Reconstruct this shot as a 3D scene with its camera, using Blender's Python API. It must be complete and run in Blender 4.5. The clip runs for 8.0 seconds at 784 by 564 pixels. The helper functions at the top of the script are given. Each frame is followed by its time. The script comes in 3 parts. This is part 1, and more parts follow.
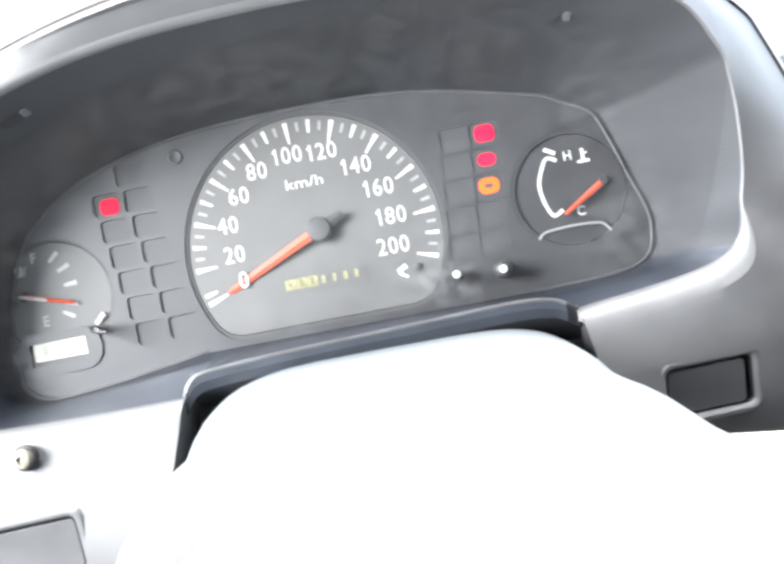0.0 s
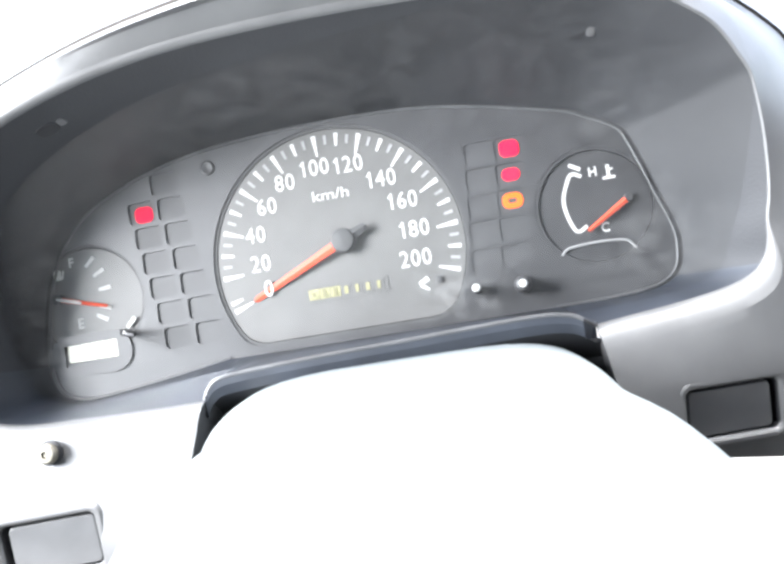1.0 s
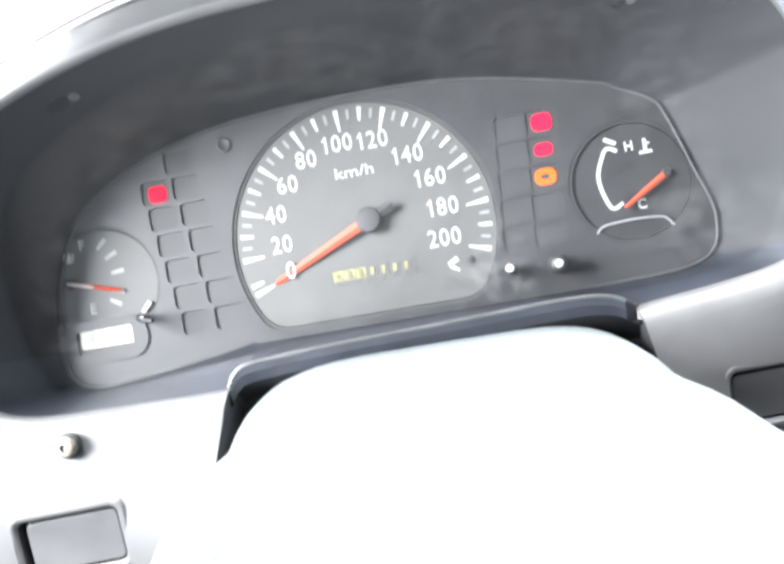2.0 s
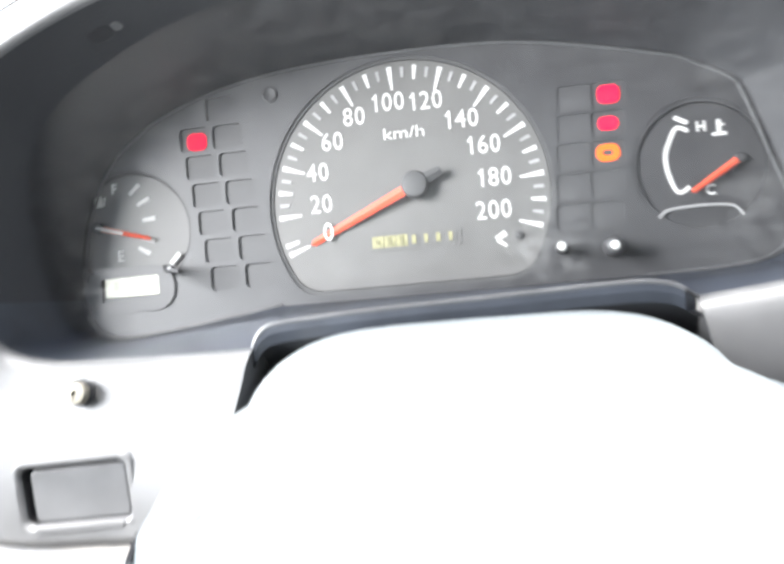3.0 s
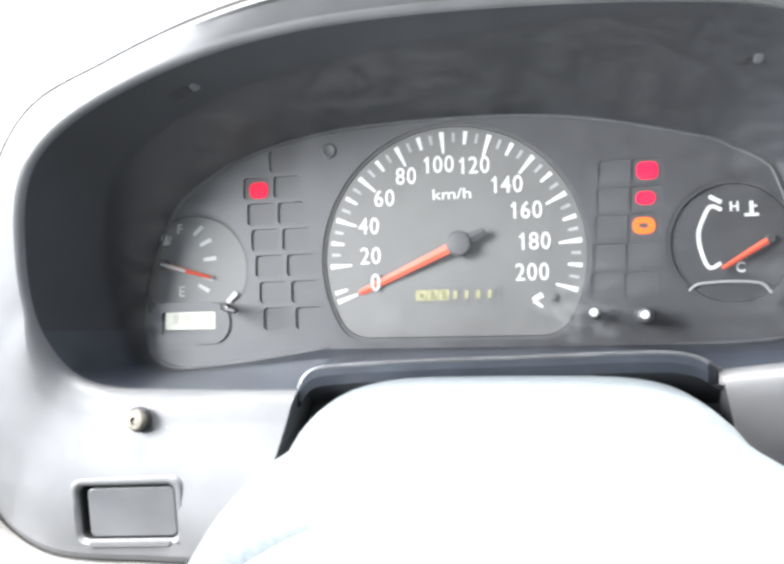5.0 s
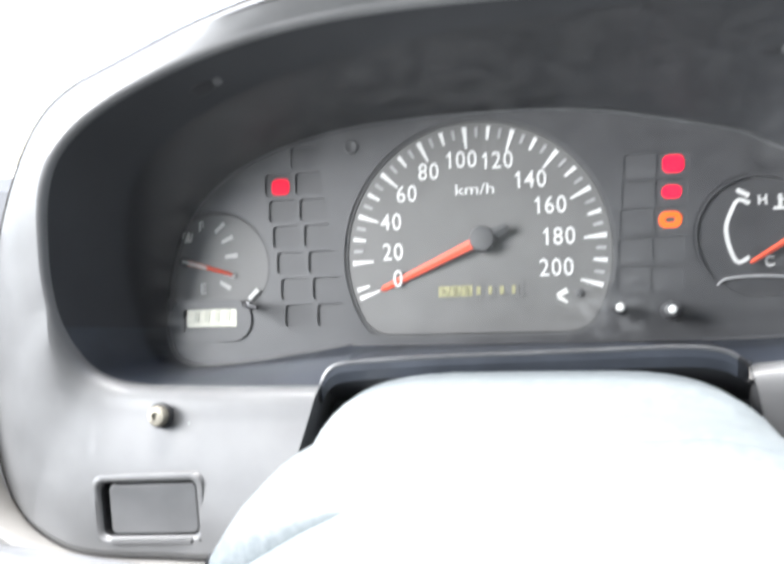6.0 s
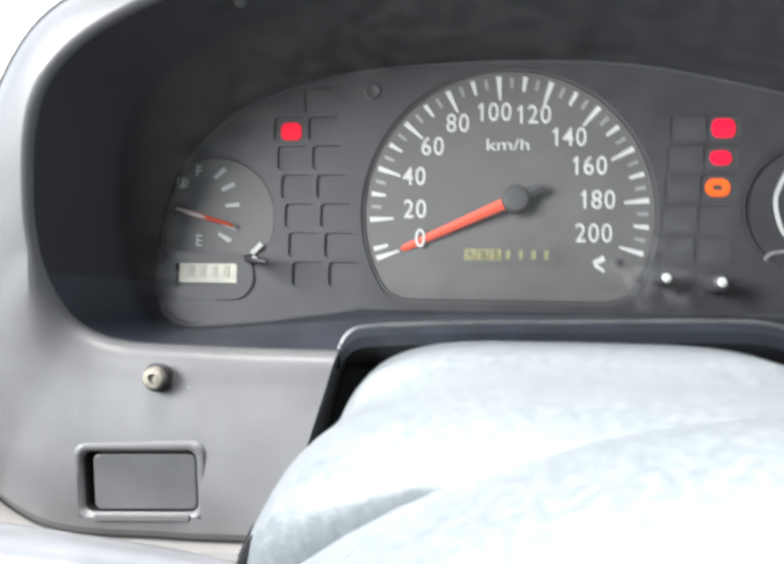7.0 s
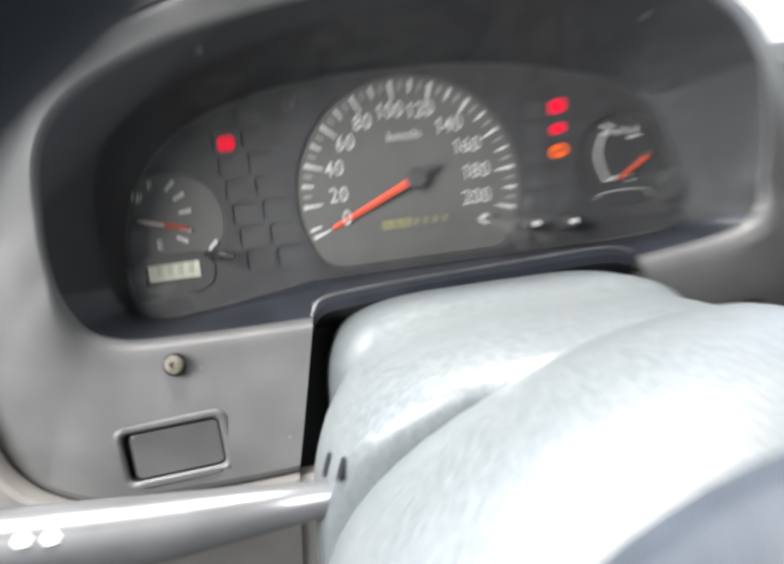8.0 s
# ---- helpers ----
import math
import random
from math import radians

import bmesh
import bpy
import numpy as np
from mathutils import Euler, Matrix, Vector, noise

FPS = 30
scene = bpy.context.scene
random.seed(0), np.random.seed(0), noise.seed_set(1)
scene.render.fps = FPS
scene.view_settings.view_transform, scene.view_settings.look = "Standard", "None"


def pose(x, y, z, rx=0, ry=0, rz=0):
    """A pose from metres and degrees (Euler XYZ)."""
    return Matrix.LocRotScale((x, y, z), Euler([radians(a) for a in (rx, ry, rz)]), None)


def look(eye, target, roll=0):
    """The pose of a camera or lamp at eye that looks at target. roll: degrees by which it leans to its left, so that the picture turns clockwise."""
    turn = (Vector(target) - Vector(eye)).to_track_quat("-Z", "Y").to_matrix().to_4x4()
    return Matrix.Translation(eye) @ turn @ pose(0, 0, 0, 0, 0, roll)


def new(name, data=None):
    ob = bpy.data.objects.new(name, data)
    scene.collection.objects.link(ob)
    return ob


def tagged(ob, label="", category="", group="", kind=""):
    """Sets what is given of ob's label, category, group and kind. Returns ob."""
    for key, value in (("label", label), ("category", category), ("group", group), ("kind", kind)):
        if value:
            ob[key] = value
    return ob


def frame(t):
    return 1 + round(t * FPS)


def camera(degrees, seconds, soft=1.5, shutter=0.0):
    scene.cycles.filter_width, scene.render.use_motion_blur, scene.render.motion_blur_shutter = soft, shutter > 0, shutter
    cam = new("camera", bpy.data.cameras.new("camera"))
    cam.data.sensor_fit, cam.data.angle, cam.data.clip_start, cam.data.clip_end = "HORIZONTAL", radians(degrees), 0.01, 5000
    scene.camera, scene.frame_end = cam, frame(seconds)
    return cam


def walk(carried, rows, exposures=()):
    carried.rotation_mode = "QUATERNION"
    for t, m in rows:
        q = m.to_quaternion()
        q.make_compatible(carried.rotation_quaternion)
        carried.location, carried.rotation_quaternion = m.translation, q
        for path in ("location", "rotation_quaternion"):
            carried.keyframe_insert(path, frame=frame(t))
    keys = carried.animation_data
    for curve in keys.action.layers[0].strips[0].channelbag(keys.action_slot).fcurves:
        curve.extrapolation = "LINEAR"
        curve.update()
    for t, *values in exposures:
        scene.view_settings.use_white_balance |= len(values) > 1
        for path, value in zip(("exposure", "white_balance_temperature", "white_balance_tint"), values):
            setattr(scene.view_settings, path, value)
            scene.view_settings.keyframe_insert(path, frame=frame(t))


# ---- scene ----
# ---- camera ----
cam = camera(48.8, 8.0, soft=3.0, shutter=1.5)
# The cluster's face is the plane y = 0 of this frame, its origin the middle of the speedometer; the dash leans back.
BASE = pose(0, 0, 0.95, -14, 0, 0)
ROWS = [
    (0.0, 0.0478, -0.3696, -0.0294, 91.12, 10.71, 2.96),
    (0.5, 0.0547, -0.3702, -0.0307, 92.08, 10.49, 5.20),
    (1.0, 0.0678, -0.3704, -0.0386, 93.59, 9.01, 7.68),
    (1.4, 0.0521, -0.3690, -0.0296, 92.11, 8.23, 6.23),
    (1.5, 0.0540, -0.3707, -0.0398, 93.96, 10.10, 6.74),
    (1.6, 0.0501, -0.3681, -0.0366, 93.08, 9.68, 6.52),
    (1.7, 0.0494, -0.3648, -0.0323, 92.54, 9.96, 6.85),
    (2.8, 0.0399, -0.3376, -0.0292, 90.19, 4.30, 7.57),
    (2.9, 0.0450, -0.3311, -0.0324, 90.53, 4.11, 9.19),
    (3.0, 0.0433, -0.3379, -0.0436, 92.03, 4.79, 8.95),
    (3.1, 0.0492, -0.3398, -0.0455, 92.07, 2.66, 9.23),
    (3.2, 0.0554, -0.3426, -0.0392, 91.44, 1.10, 9.76),
    (3.5, 0.0637, -0.3605, -0.0404, 92.73, 2.09, 11.09),
    (4.0, 0.0590, -0.3601, -0.0354, 92.78, 1.19, 10.81),
    (4.5, 0.0536, -0.3624, -0.0317, 93.61, 1.44, 11.53),
    (4.7, 0.0514, -0.3601, -0.0308, 93.31, 1.11, 11.49),
    (5.8, 0.0416, -0.3593, -0.0333, 93.92, 0.89, 11.84),
    (6.0, 0.0447, -0.3572, -0.0373, 94.16, 1.01, 12.71),
    (6.5, 0.0247, -0.3387, -0.0404, 93.39, -1.73, 10.56),
    (7.0, 0.0003, -0.3331, -0.0436, 92.91, -1.22, 7.34),
    (7.5, -0.0006, -0.3537, -0.0555, 93.00, 1.85, 5.69),
    (7.7, -0.0302, -0.3745, -0.0391, 88.57, 3.33, 0.01),
    (7.8, -0.0470, -0.3884, -0.0300, 87.43, 5.16, -3.18),
    (7.9, -0.0626, -0.4023, -0.0260, 87.32, 6.76, -6.49),
    (8.0, -0.0768, -0.4196, -0.0251, 87.49, 7.65, -8.85),
]
walk(cam, [(t, BASE @ pose(*row)) for t, *row in ROWS],
     exposures=[(0.0, 2.84, 6400, 10), (1.0, 2.92, 6350, 10), (1.5, 2.92, 6350, 10), (3.0, 2.79, 6500, 10), (4.5, 2.66, 6400, 10), (6.0, 2.25, 6450, 10), (7.0, 1.78, 6500, 10), (7.5, 1.82, 6700, 10), (8.0, 1.42, 6750, 10)])

# ---- light ----
world = bpy.data.worlds.new("sky")
scene.world = world
world.use_nodes = True
wn = world.node_tree.nodes
sky = wn.new("ShaderNodeTexSky")
sky.sky_type = "NISHITA"
sky.sun_disc = False
SUN_EL, SUN_AZ = radians(85), radians(-30)   # azimuth from straight ahead, to the right
sky.sun_elevation, sky.sun_rotation = SUN_EL, SUN_AZ
haze = wn.new("ShaderNodeHueSaturation")   # thin high cloud pales the blue
haze.inputs["Saturation"].default_value = 0.65
world.node_tree.links.new(sky.outputs[0], haze.inputs["Color"])
world.node_tree.links.new(haze.outputs[0], wn["Background"].inputs[0])
wn["Background"].inputs[1].default_value = 0.14
sun = new("sun", bpy.data.lights.new("sun", "SUN"))
sun.data.energy, sun.data.angle, sun.data.color = 4.0, radians(32), (1.0, 0.98, 0.95)
sun_from = Vector((math.sin(SUN_AZ) * math.cos(SUN_EL), math.cos(SUN_AZ) * math.cos(SUN_EL), math.sin(SUN_EL)))
sun.matrix_world = look(sun_from * 5, (0, 0, 0))

# the bright sky through the driver's window
door_light = new("door_opening_light", bpy.data.lights.new("door_opening_light", "AREA"))
door_light.data.shape, door_light.data.size, door_light.data.size_y = "RECTANGLE", 0.32, 0.34
door_light.data.energy, door_light.data.color = 4.2, (0.98, 0.99, 1.0)
door_light.matrix_world = look((-0.54, -0.45, 1.22), (0, 0, 0.95))

# ---- materials ----
def material(name, color, rough=0.5, metal=0.0, spot=0.12, spot_size=60.0, grain=0.1, grain_size=2500.0, emit=0.0, coat=0.0, dust=None, spec=0.5):
    """Plastic, paint or metal: base colour with blotches and fine grain, roughness that varies, grain relief."""
    m = bpy.data.materials.new(name)
    m.use_nodes = True
    nt = m.node_tree
    b = nt.nodes["Principled BSDF"]
    tc = nt.nodes.new("ShaderNodeTexCoord")
    big, fine = nt.nodes.new("ShaderNodeTexNoise"), nt.nodes.new("ShaderNodeTexNoise")
    big.inputs["Scale"].default_value, big.inputs["Detail"].default_value = spot_size, 6
    fine.inputs["Scale"].default_value, fine.inputs["Detail"].default_value = grain_size, 2
    for n in (big, fine):
        nt.links.new(tc.outputs["Object"], n.inputs["Vector"])
    mix = nt.nodes.new("ShaderNodeMix")
    mix.data_type = "RGBA"
    c = Vector(color)
    mix.inputs["A"].default_value = (*(c * (1 - spot)), 1)
    mix.inputs["B"].default_value = (*(c * (1 + spot)), 1) if dust is None else (*dust, 1)
    ramp = nt.nodes.new("ShaderNodeMapRange")
    ramp.inputs["From Min"].default_value, ramp.inputs["From Max"].default_value = 0.35, 0.68
    nt.links.new(big.outputs["Fac"], ramp.inputs["Value"])
    nt.links.new(ramp.outputs["Result"], mix.inputs["Factor"])
    nt.links.new(mix.outputs["Result"], b.inputs["Base Color"])
    rr = nt.nodes.new("ShaderNodeMapRange")
    rr.inputs["To Min"].default_value, rr.inputs["To Max"].default_value = max(rough - 0.08, 0.02), min(rough + 0.1, 1)
    nt.links.new(big.outputs["Fac"], rr.inputs["Value"])
    nt.links.new(rr.outputs["Result"], b.inputs["Roughness"])
    b.inputs["Metallic"].default_value = metal
    b.inputs["Specular IOR Level"].default_value = spec
    b.inputs["Coat Weight"].default_value, b.inputs["Coat Roughness"].default_value = coat, 0.28
    if grain:
        bump = nt.nodes.new("ShaderNodeBump")
        bump.inputs["Strength"].default_value, bump.inputs["Distance"].default_value = grain, 0.0004
        nt.links.new(fine.outputs["Fac"], bump.inputs["Height"])
        nt.links.new(bump.outputs["Normal"], b.inputs["Normal"])
    if emit:
        b.inputs["Emission Color"].default_value = (*color, 1)
        b.inputs["Emission Strength"].default_value = emit
    return m


M_PANEL = material("grey_dash_plastic", (0.106, 0.106, 0.106), 0.46, spot=0.10, spot_size=45, grain=0.3, coat=0.35)
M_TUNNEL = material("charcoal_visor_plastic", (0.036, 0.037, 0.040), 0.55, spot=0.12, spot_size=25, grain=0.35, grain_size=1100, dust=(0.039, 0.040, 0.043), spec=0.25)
M_FOOT = material("slate_visor_foot_plastic", (0.024, 0.028, 0.036), 0.38, spot=0.25, spot_size=40, grain=0.12)
M_SEAL = material("brown_black_seal", (0.06, 0.052, 0.045), 0.7)
M_BLACK = material("black_plastic", (0.012, 0.012, 0.014), 0.5)
M_FACE = material("dark_grey_face_plate", (0.038, 0.038, 0.040), 0.45, spot=0.12, spot_size=35, grain=0.1, coat=0.12)
M_DIAL = material("charcoal_dial", (0.100, 0.098, 0.095), 0.5, spot=0.06, grain=0.05, coat=0.12)
M_BEAD = material("highlight_grey_bead", (0.070, 0.071, 0.073), 0.35, spot=0.2, coat=0.3)
M_WELL = material("smoked_lamp_window", (0.042, 0.042, 0.044), 0.5, spot=0.15)
M_WHITE = material("white_dial_paint", (0.54, 0.54, 0.527), 0.6, spot=0.05, grain=0.0)
M_FAINT = material("grey_dial_paint", (0.26, 0.26, 0.26), 0.6, grain=0.0)
M_NEEDLE = material("orange_red_needle", (0.66, 0.08, 0.035), 0.45, spot=0.08, grain=0.0)
M_CAP = material("needle_cap_black", (0.05, 0.05, 0.051), 0.55)
M_LCD = material("pale_display_glass", (0.54, 0.54, 0.44), 0.3, spot=0.12, spot_size=150, grain=0.0, emit=0.02)
M_ODO = material("yellow_odometer_wheels", (0.23, 0.22, 0.115), 0.5, spot=0.25, spot_size=300, grain=0.0)
M_WORN = material("worn_odometer_digit", (0.145, 0.138, 0.070), 0.5, grain=0.0)
M_RED = material("lit_red_lamp", (0.85, 0.004, 0.035), 0.6, spot=0.02, grain=0.0, emit=0.15, spec=0.1)
M_AMBER = material("lit_amber_lamp", (0.85, 0.11, 0.010), 0.6, spot=0.02, grain=0.0, emit=0.12, spec=0.1)
M_SHROUD = material("dusty_grey_column_plastic", (0.138, 0.156, 0.163), 0.42, coat=0.35, spot_size=360, grain=0.3, grain_size=900, dust=(0.160, 0.176, 0.182))
M_STALK = material("grey_stalk_plastic", (0.10, 0.103, 0.107), 0.22, spot=0.08, grain=0.1, coat=0.6)
# near-black because the switch openings lie in shade
M_PLATE_WALL = material("shade_dark_switch_wall", (0.03, 0.03, 0.032), 0.6)
M_PLATE = material("grey_blanking_plate", (0.088, 0.088, 0.089), 0.4, spot=0.1, grain=0.2)
M_METAL = material("aged_zinc_screw", (0.20, 0.185, 0.15), 0.45, 0.5, spot=0.3, spot_size=400, grain=0.3)
M_PAD = material("dark_pad_vinyl", (0.055, 0.066, 0.082), 0.55, spot=0.15, grain=0.8, grain_size=700)
M_LOWER = material("beige_grey_lower_dash", (0.165, 0.160, 0.152), 0.5, spot=0.08, grain=0.3)
M_TOP = material("dark_dash_top", (0.05, 0.052, 0.056), 0.7, spot=0.15, grain=0.6, grain_size=900)
M_TRIM = material("cabin_trim", (0.17, 0.165, 0.16), 0.8, spot=0.1)
M_CARPET = material("dark_grey_carpet", (0.06, 0.06, 0.06), 0.95, spot=0.2, grain=0.8, grain_size=900)
M_SEGMENT = material("faint_display_segment", (0.40, 0.40, 0.32), 0.4, grain=0.0)
M_GLASSWHITE = material("pale_mark", (0.60, 0.60, 0.57), 0.5, grain=0.0)


# ---- building helpers ----
def mesh_of(name, bm, mat, sharp=22):
    bmesh.ops.recalc_face_normals(bm, faces=bm.faces[:])
    me = bpy.data.meshes.new(name)
    bm.to_mesh(me)
    bm.free()
    me.polygons.foreach_set("use_smooth", [True] * len(me.polygons))
    me.set_sharp_from_angle(angle=radians(sharp))
    me.materials.append(mat)
    return me


def part(name, bm, mat, parent, label="", at=None, sharp=22):
    ob = new(name, mesh_of(name, bm, mat, sharp))
    ob.parent = parent
    if at is not None:
        ob.matrix_basis = at
    if label:
        ob["label"] = label
    return ob


def thing(name, label, category, at=None, kind="", group=""):
    ob = new(name)
    ob.empty_display_size = 0.02
    ob.matrix_basis = BASE @ (at if at is not None else Matrix())
    return tagged(ob, label, category, group, kind)


def smooth_curve(points, n, closed=False):
    """n samples of a Catmull-Rom curve through the guide points (tuples of any length)."""
    P = [np.array(p, float) for p in points]
    spans = len(P) if closed else len(P) - 1
    out = []
    for i in range(n):
        s = i * spans / (n if closed else n - 1)
        k = min(int(s), spans - 1)
        u = s - k
        pick = (lambda j: P[j % len(P)]) if closed else (lambda j: P[min(max(j, 0), len(P) - 1)])
        a, b, c, d = pick(k - 1), pick(k), pick(k + 1), pick(k + 2)
        out.append(0.5 * (2 * b + (c - a) * u + (2 * a - 5 * b + 4 * c - d) * u * u + (3 * b - a - 3 * c + d) * u ** 3))
    return out


def loft(rings, closed=True, cap=False):
    bm = bmesh.new()
    rows = [[bm.verts.new(p) for p in r] for r in rings]
    n = len(rows[0])
    for a, b in zip(rows[:-1], rows[1:]):
        for i in range(n if closed else n - 1):
            j = (i + 1) % n
            bm.faces.new((a[i], a[j], b[j], b[i]))
    if cap:
        bm.faces.new(rows[0])
        bm.faces.new(rows[-1])
    return bm


def slab(outline, y0, y1, bevel=0.0):
    """An outline of (x, z) made solid between the depths y0 (front) and y1 (back), its front edge bevelled."""
    def ring(shrink, y):
        c = np.mean(outline, axis=0)
        out = []
        for p in outline:
            d = np.array(p) - c
            r = np.linalg.norm(d)
            q = c + d * max(1 - shrink / max(r, 1e-6), 0.05)
            out.append((q[0], y, q[1]))
        return out
    rings = [ring(bevel, y0)] + ([ring(0.3 * bevel, y0 + 0.3 * bevel), ring(0, y0 + bevel)] if bevel else []) + [ring(0, y1)]
    return loft(rings, True, True)


def rounded_rect(w, h, r, n=5, cx=0.0, cz=0.0):
    out = []
    for sx, sz, a0 in ((1, 1, 0), (-1, 1, 90), (-1, -1, 180), (1, -1, 270)):
        for k in range(n):
            a = radians(a0 + 90 * k / (n - 1))
            out.append((cx + sx * (w / 2 - r) + r * math.cos(a), cz + sz * (h / 2 - r) + r * math.sin(a)))
    return out


def frame_ring(outer, inner, y0, y1):
    """A flat frame between two outlines of equally many points, y0 its front."""
    f = lambda o, y: [(x, y, z) for x, z in o]
    rings = [f(outer, y1), f(outer, y0), f(inner, y0), f(inner, y1)]
    return loft(rings + [rings[0]], True)


def tube(path, radii, n=10, cap=True):
    P = [Vector(p) for p in path]
    rings = []
    for i, p in enumerate(P):
        d = (P[min(i + 1, len(P) - 1)] - P[max(i - 1, 0)]).normalized()
        up = Vector((0, 0, 1)) if abs(d.z) < 0.9 else Vector((0, 1, 0))
        a = d.cross(up).normalized()
        b = a.cross(d)
        r = radii[i] if isinstance(radii, (list, tuple)) else radii
        rings.append([p + r * (math.cos(2 * math.pi * k / n) * a + math.sin(2 * math.pi * k / n) * b) for k in range(n)])
    return loft(rings, True, cap)


def turned(profile, n=28):
    """A body turned about the y axis: profile of (radius, y)."""
    return loft([[(r * math.cos(2 * math.pi * k / n), y, r * math.sin(2 * math.pi * k / n)) for k in range(n)] for r, y in profile], True, True)


def lettering(text, size, width=1.0, fat=0.0):
    """The words as a flat, thin mesh in the x-z plane, centred on the origin and facing the driver."""
    cu = bpy.data.curves.new("text", "FONT")
    cu.body, cu.size, cu.align_x, cu.align_y = text, size, "CENTER", "CENTER"
    cu.extrude, cu.offset, cu.resolution_u = 0.00012, fat, 4
    ob = bpy.data.objects.new("text", cu)
    scene.collection.objects.link(ob)
    dg = bpy.context.evaluated_depsgraph_get()
    me = bpy.data.meshes.new_from_object(ob.evaluated_get(dg))
    bm = bmesh.new()
    bm.from_mesh(me)
    bpy.data.objects.remove(ob)
    bpy.data.meshes.remove(me)
    bmesh.ops.remove_doubles(bm, verts=bm.verts[:], dist=1e-7)
    bmesh.ops.transform(bm, matrix=pose(0, 0, 0, 90) @ Matrix.Diagonal((width, 1, 1, 1)), verts=bm.verts[:])
    return bm


def bar(x0, z0, x1, z1, w0, w1, y=0.0, t=0.0003):
    """A flat mark from one point to another, w0 wide at its start and w1 at its end."""
    d = Vector((x1 - x0, z1 - z0)).normalized()
    n = Vector((-d.y, d.x))
    pts = [Vector((x0, z0)) + n * w0 / 2, Vector((x0, z0)) - n * w0 / 2, Vector((x1, z1)) - n * w1 / 2, Vector((x1, z1)) + n * w1 / 2]
    bm = bmesh.new()
    a = [bm.verts.new((p.x, y - t, p.y)) for p in pts]
    b = [bm.verts.new((p.x, y, p.y)) for p in pts]
    bm.faces.new(a)
    bm.faces.new(b)
    for i in range(4):
        bm.faces.new((a[i], a[(i + 1) % 4], b[(i + 1) % 4], b[i]))
    return bm


def join(*bms):
    out = bmesh.new()
    for b in bms:
        me = bpy.data.meshes.new("tmp")
        b.to_mesh(me)
        b.free()
        out.from_mesh(me)
        bpy.data.meshes.remove(me)
    return out


# ---- cluster surround: visor, tunnel and panel in one moulding ----
MM = 0.001
# guide stations from the column's notch round by the left, the top and the right, back to the notch: x, z in mm
INNER = [(-56.5, -52.5), (-105, -52), (-141, -49), (-156, -34), (-158.5, 0), (-147, 36.5), (-106, 61), (-45, 77),
         (40, 82), (119, 78), (154.5, 61.5), (168, 43), (171.5, 31.5), (172.5, 9), (170, -14), (160, -37.5), (101, -46.5)]
# left end drawn in: the dark wall stands where the gauge is shaded
BACK = [(-54, -37.5), (-96, -43.5), (-125, -45), (-137, -34), (-135, 0), (-121, 29), (-90, 48), (-40, 58),
        (40, 58), (100, 46), (116, 39.5), (126.5, 33.5), (130.5, 27), (137.5, 5), (143.5, -18.5), (134, -35), (90, -38)]
OUTER = [(-72, -50, -116), (-112, -47, -117.5), (-161, -46, -114.5), (-192.5, -40, -89), (-197.5, -45, -22), (-162.5, -67, 47.0), (-118, -72, 71.8), (-49.2, -79, 88.8),
         (40, -80, 95.6), (115.5, -63, 90.8), (163, -32, 75), (189, -15, 60), (198, -10, 47), (213, -8, 5), (225, -6, -40), (221.9, 2, -113.9), (109.9, -30, -103.3)]


def rim_depth(x, z):
    u = (x + 157) / 329
    low = min(max((-20 - z) / 28, 0), 1)   # the foot of the rim lies deeper, behind the lip
    low = low * low * (3 - 2 * low)
    return -60 + 28 * u + (-0.3 + 0.15 * u) * z + 5 * low


N_RIM = 170
inner = [Vector((x, rim_depth(x, z), z)) * MM for x, z in smooth_curve(INNER, N_RIM)]
back = [Vector((x, -4, z)) * MM for x, z in smooth_curve(BACK, N_RIM)]
outer = [Vector(p) * MM for p in smooth_curve(OUTER, N_RIM)]
surround = thing("cluster_surround", "grey plastic instrument cluster surround with deep dark visor", "dash trim")
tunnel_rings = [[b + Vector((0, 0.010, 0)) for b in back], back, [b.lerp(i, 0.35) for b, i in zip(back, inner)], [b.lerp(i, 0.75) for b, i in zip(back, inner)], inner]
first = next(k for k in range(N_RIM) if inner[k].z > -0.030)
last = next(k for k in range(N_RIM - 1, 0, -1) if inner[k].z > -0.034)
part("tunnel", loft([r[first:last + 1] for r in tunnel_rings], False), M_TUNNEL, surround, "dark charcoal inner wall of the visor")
# the wall's foot is split off and takes a darker slate colour
for span in (slice(0, first + 1), slice(last, N_RIM)):
    part("foot_strip", loft([r[span] for r in tunnel_rings], False), M_FOOT, surround, "foot of the visor's inner wall, glossy and a darker slate")
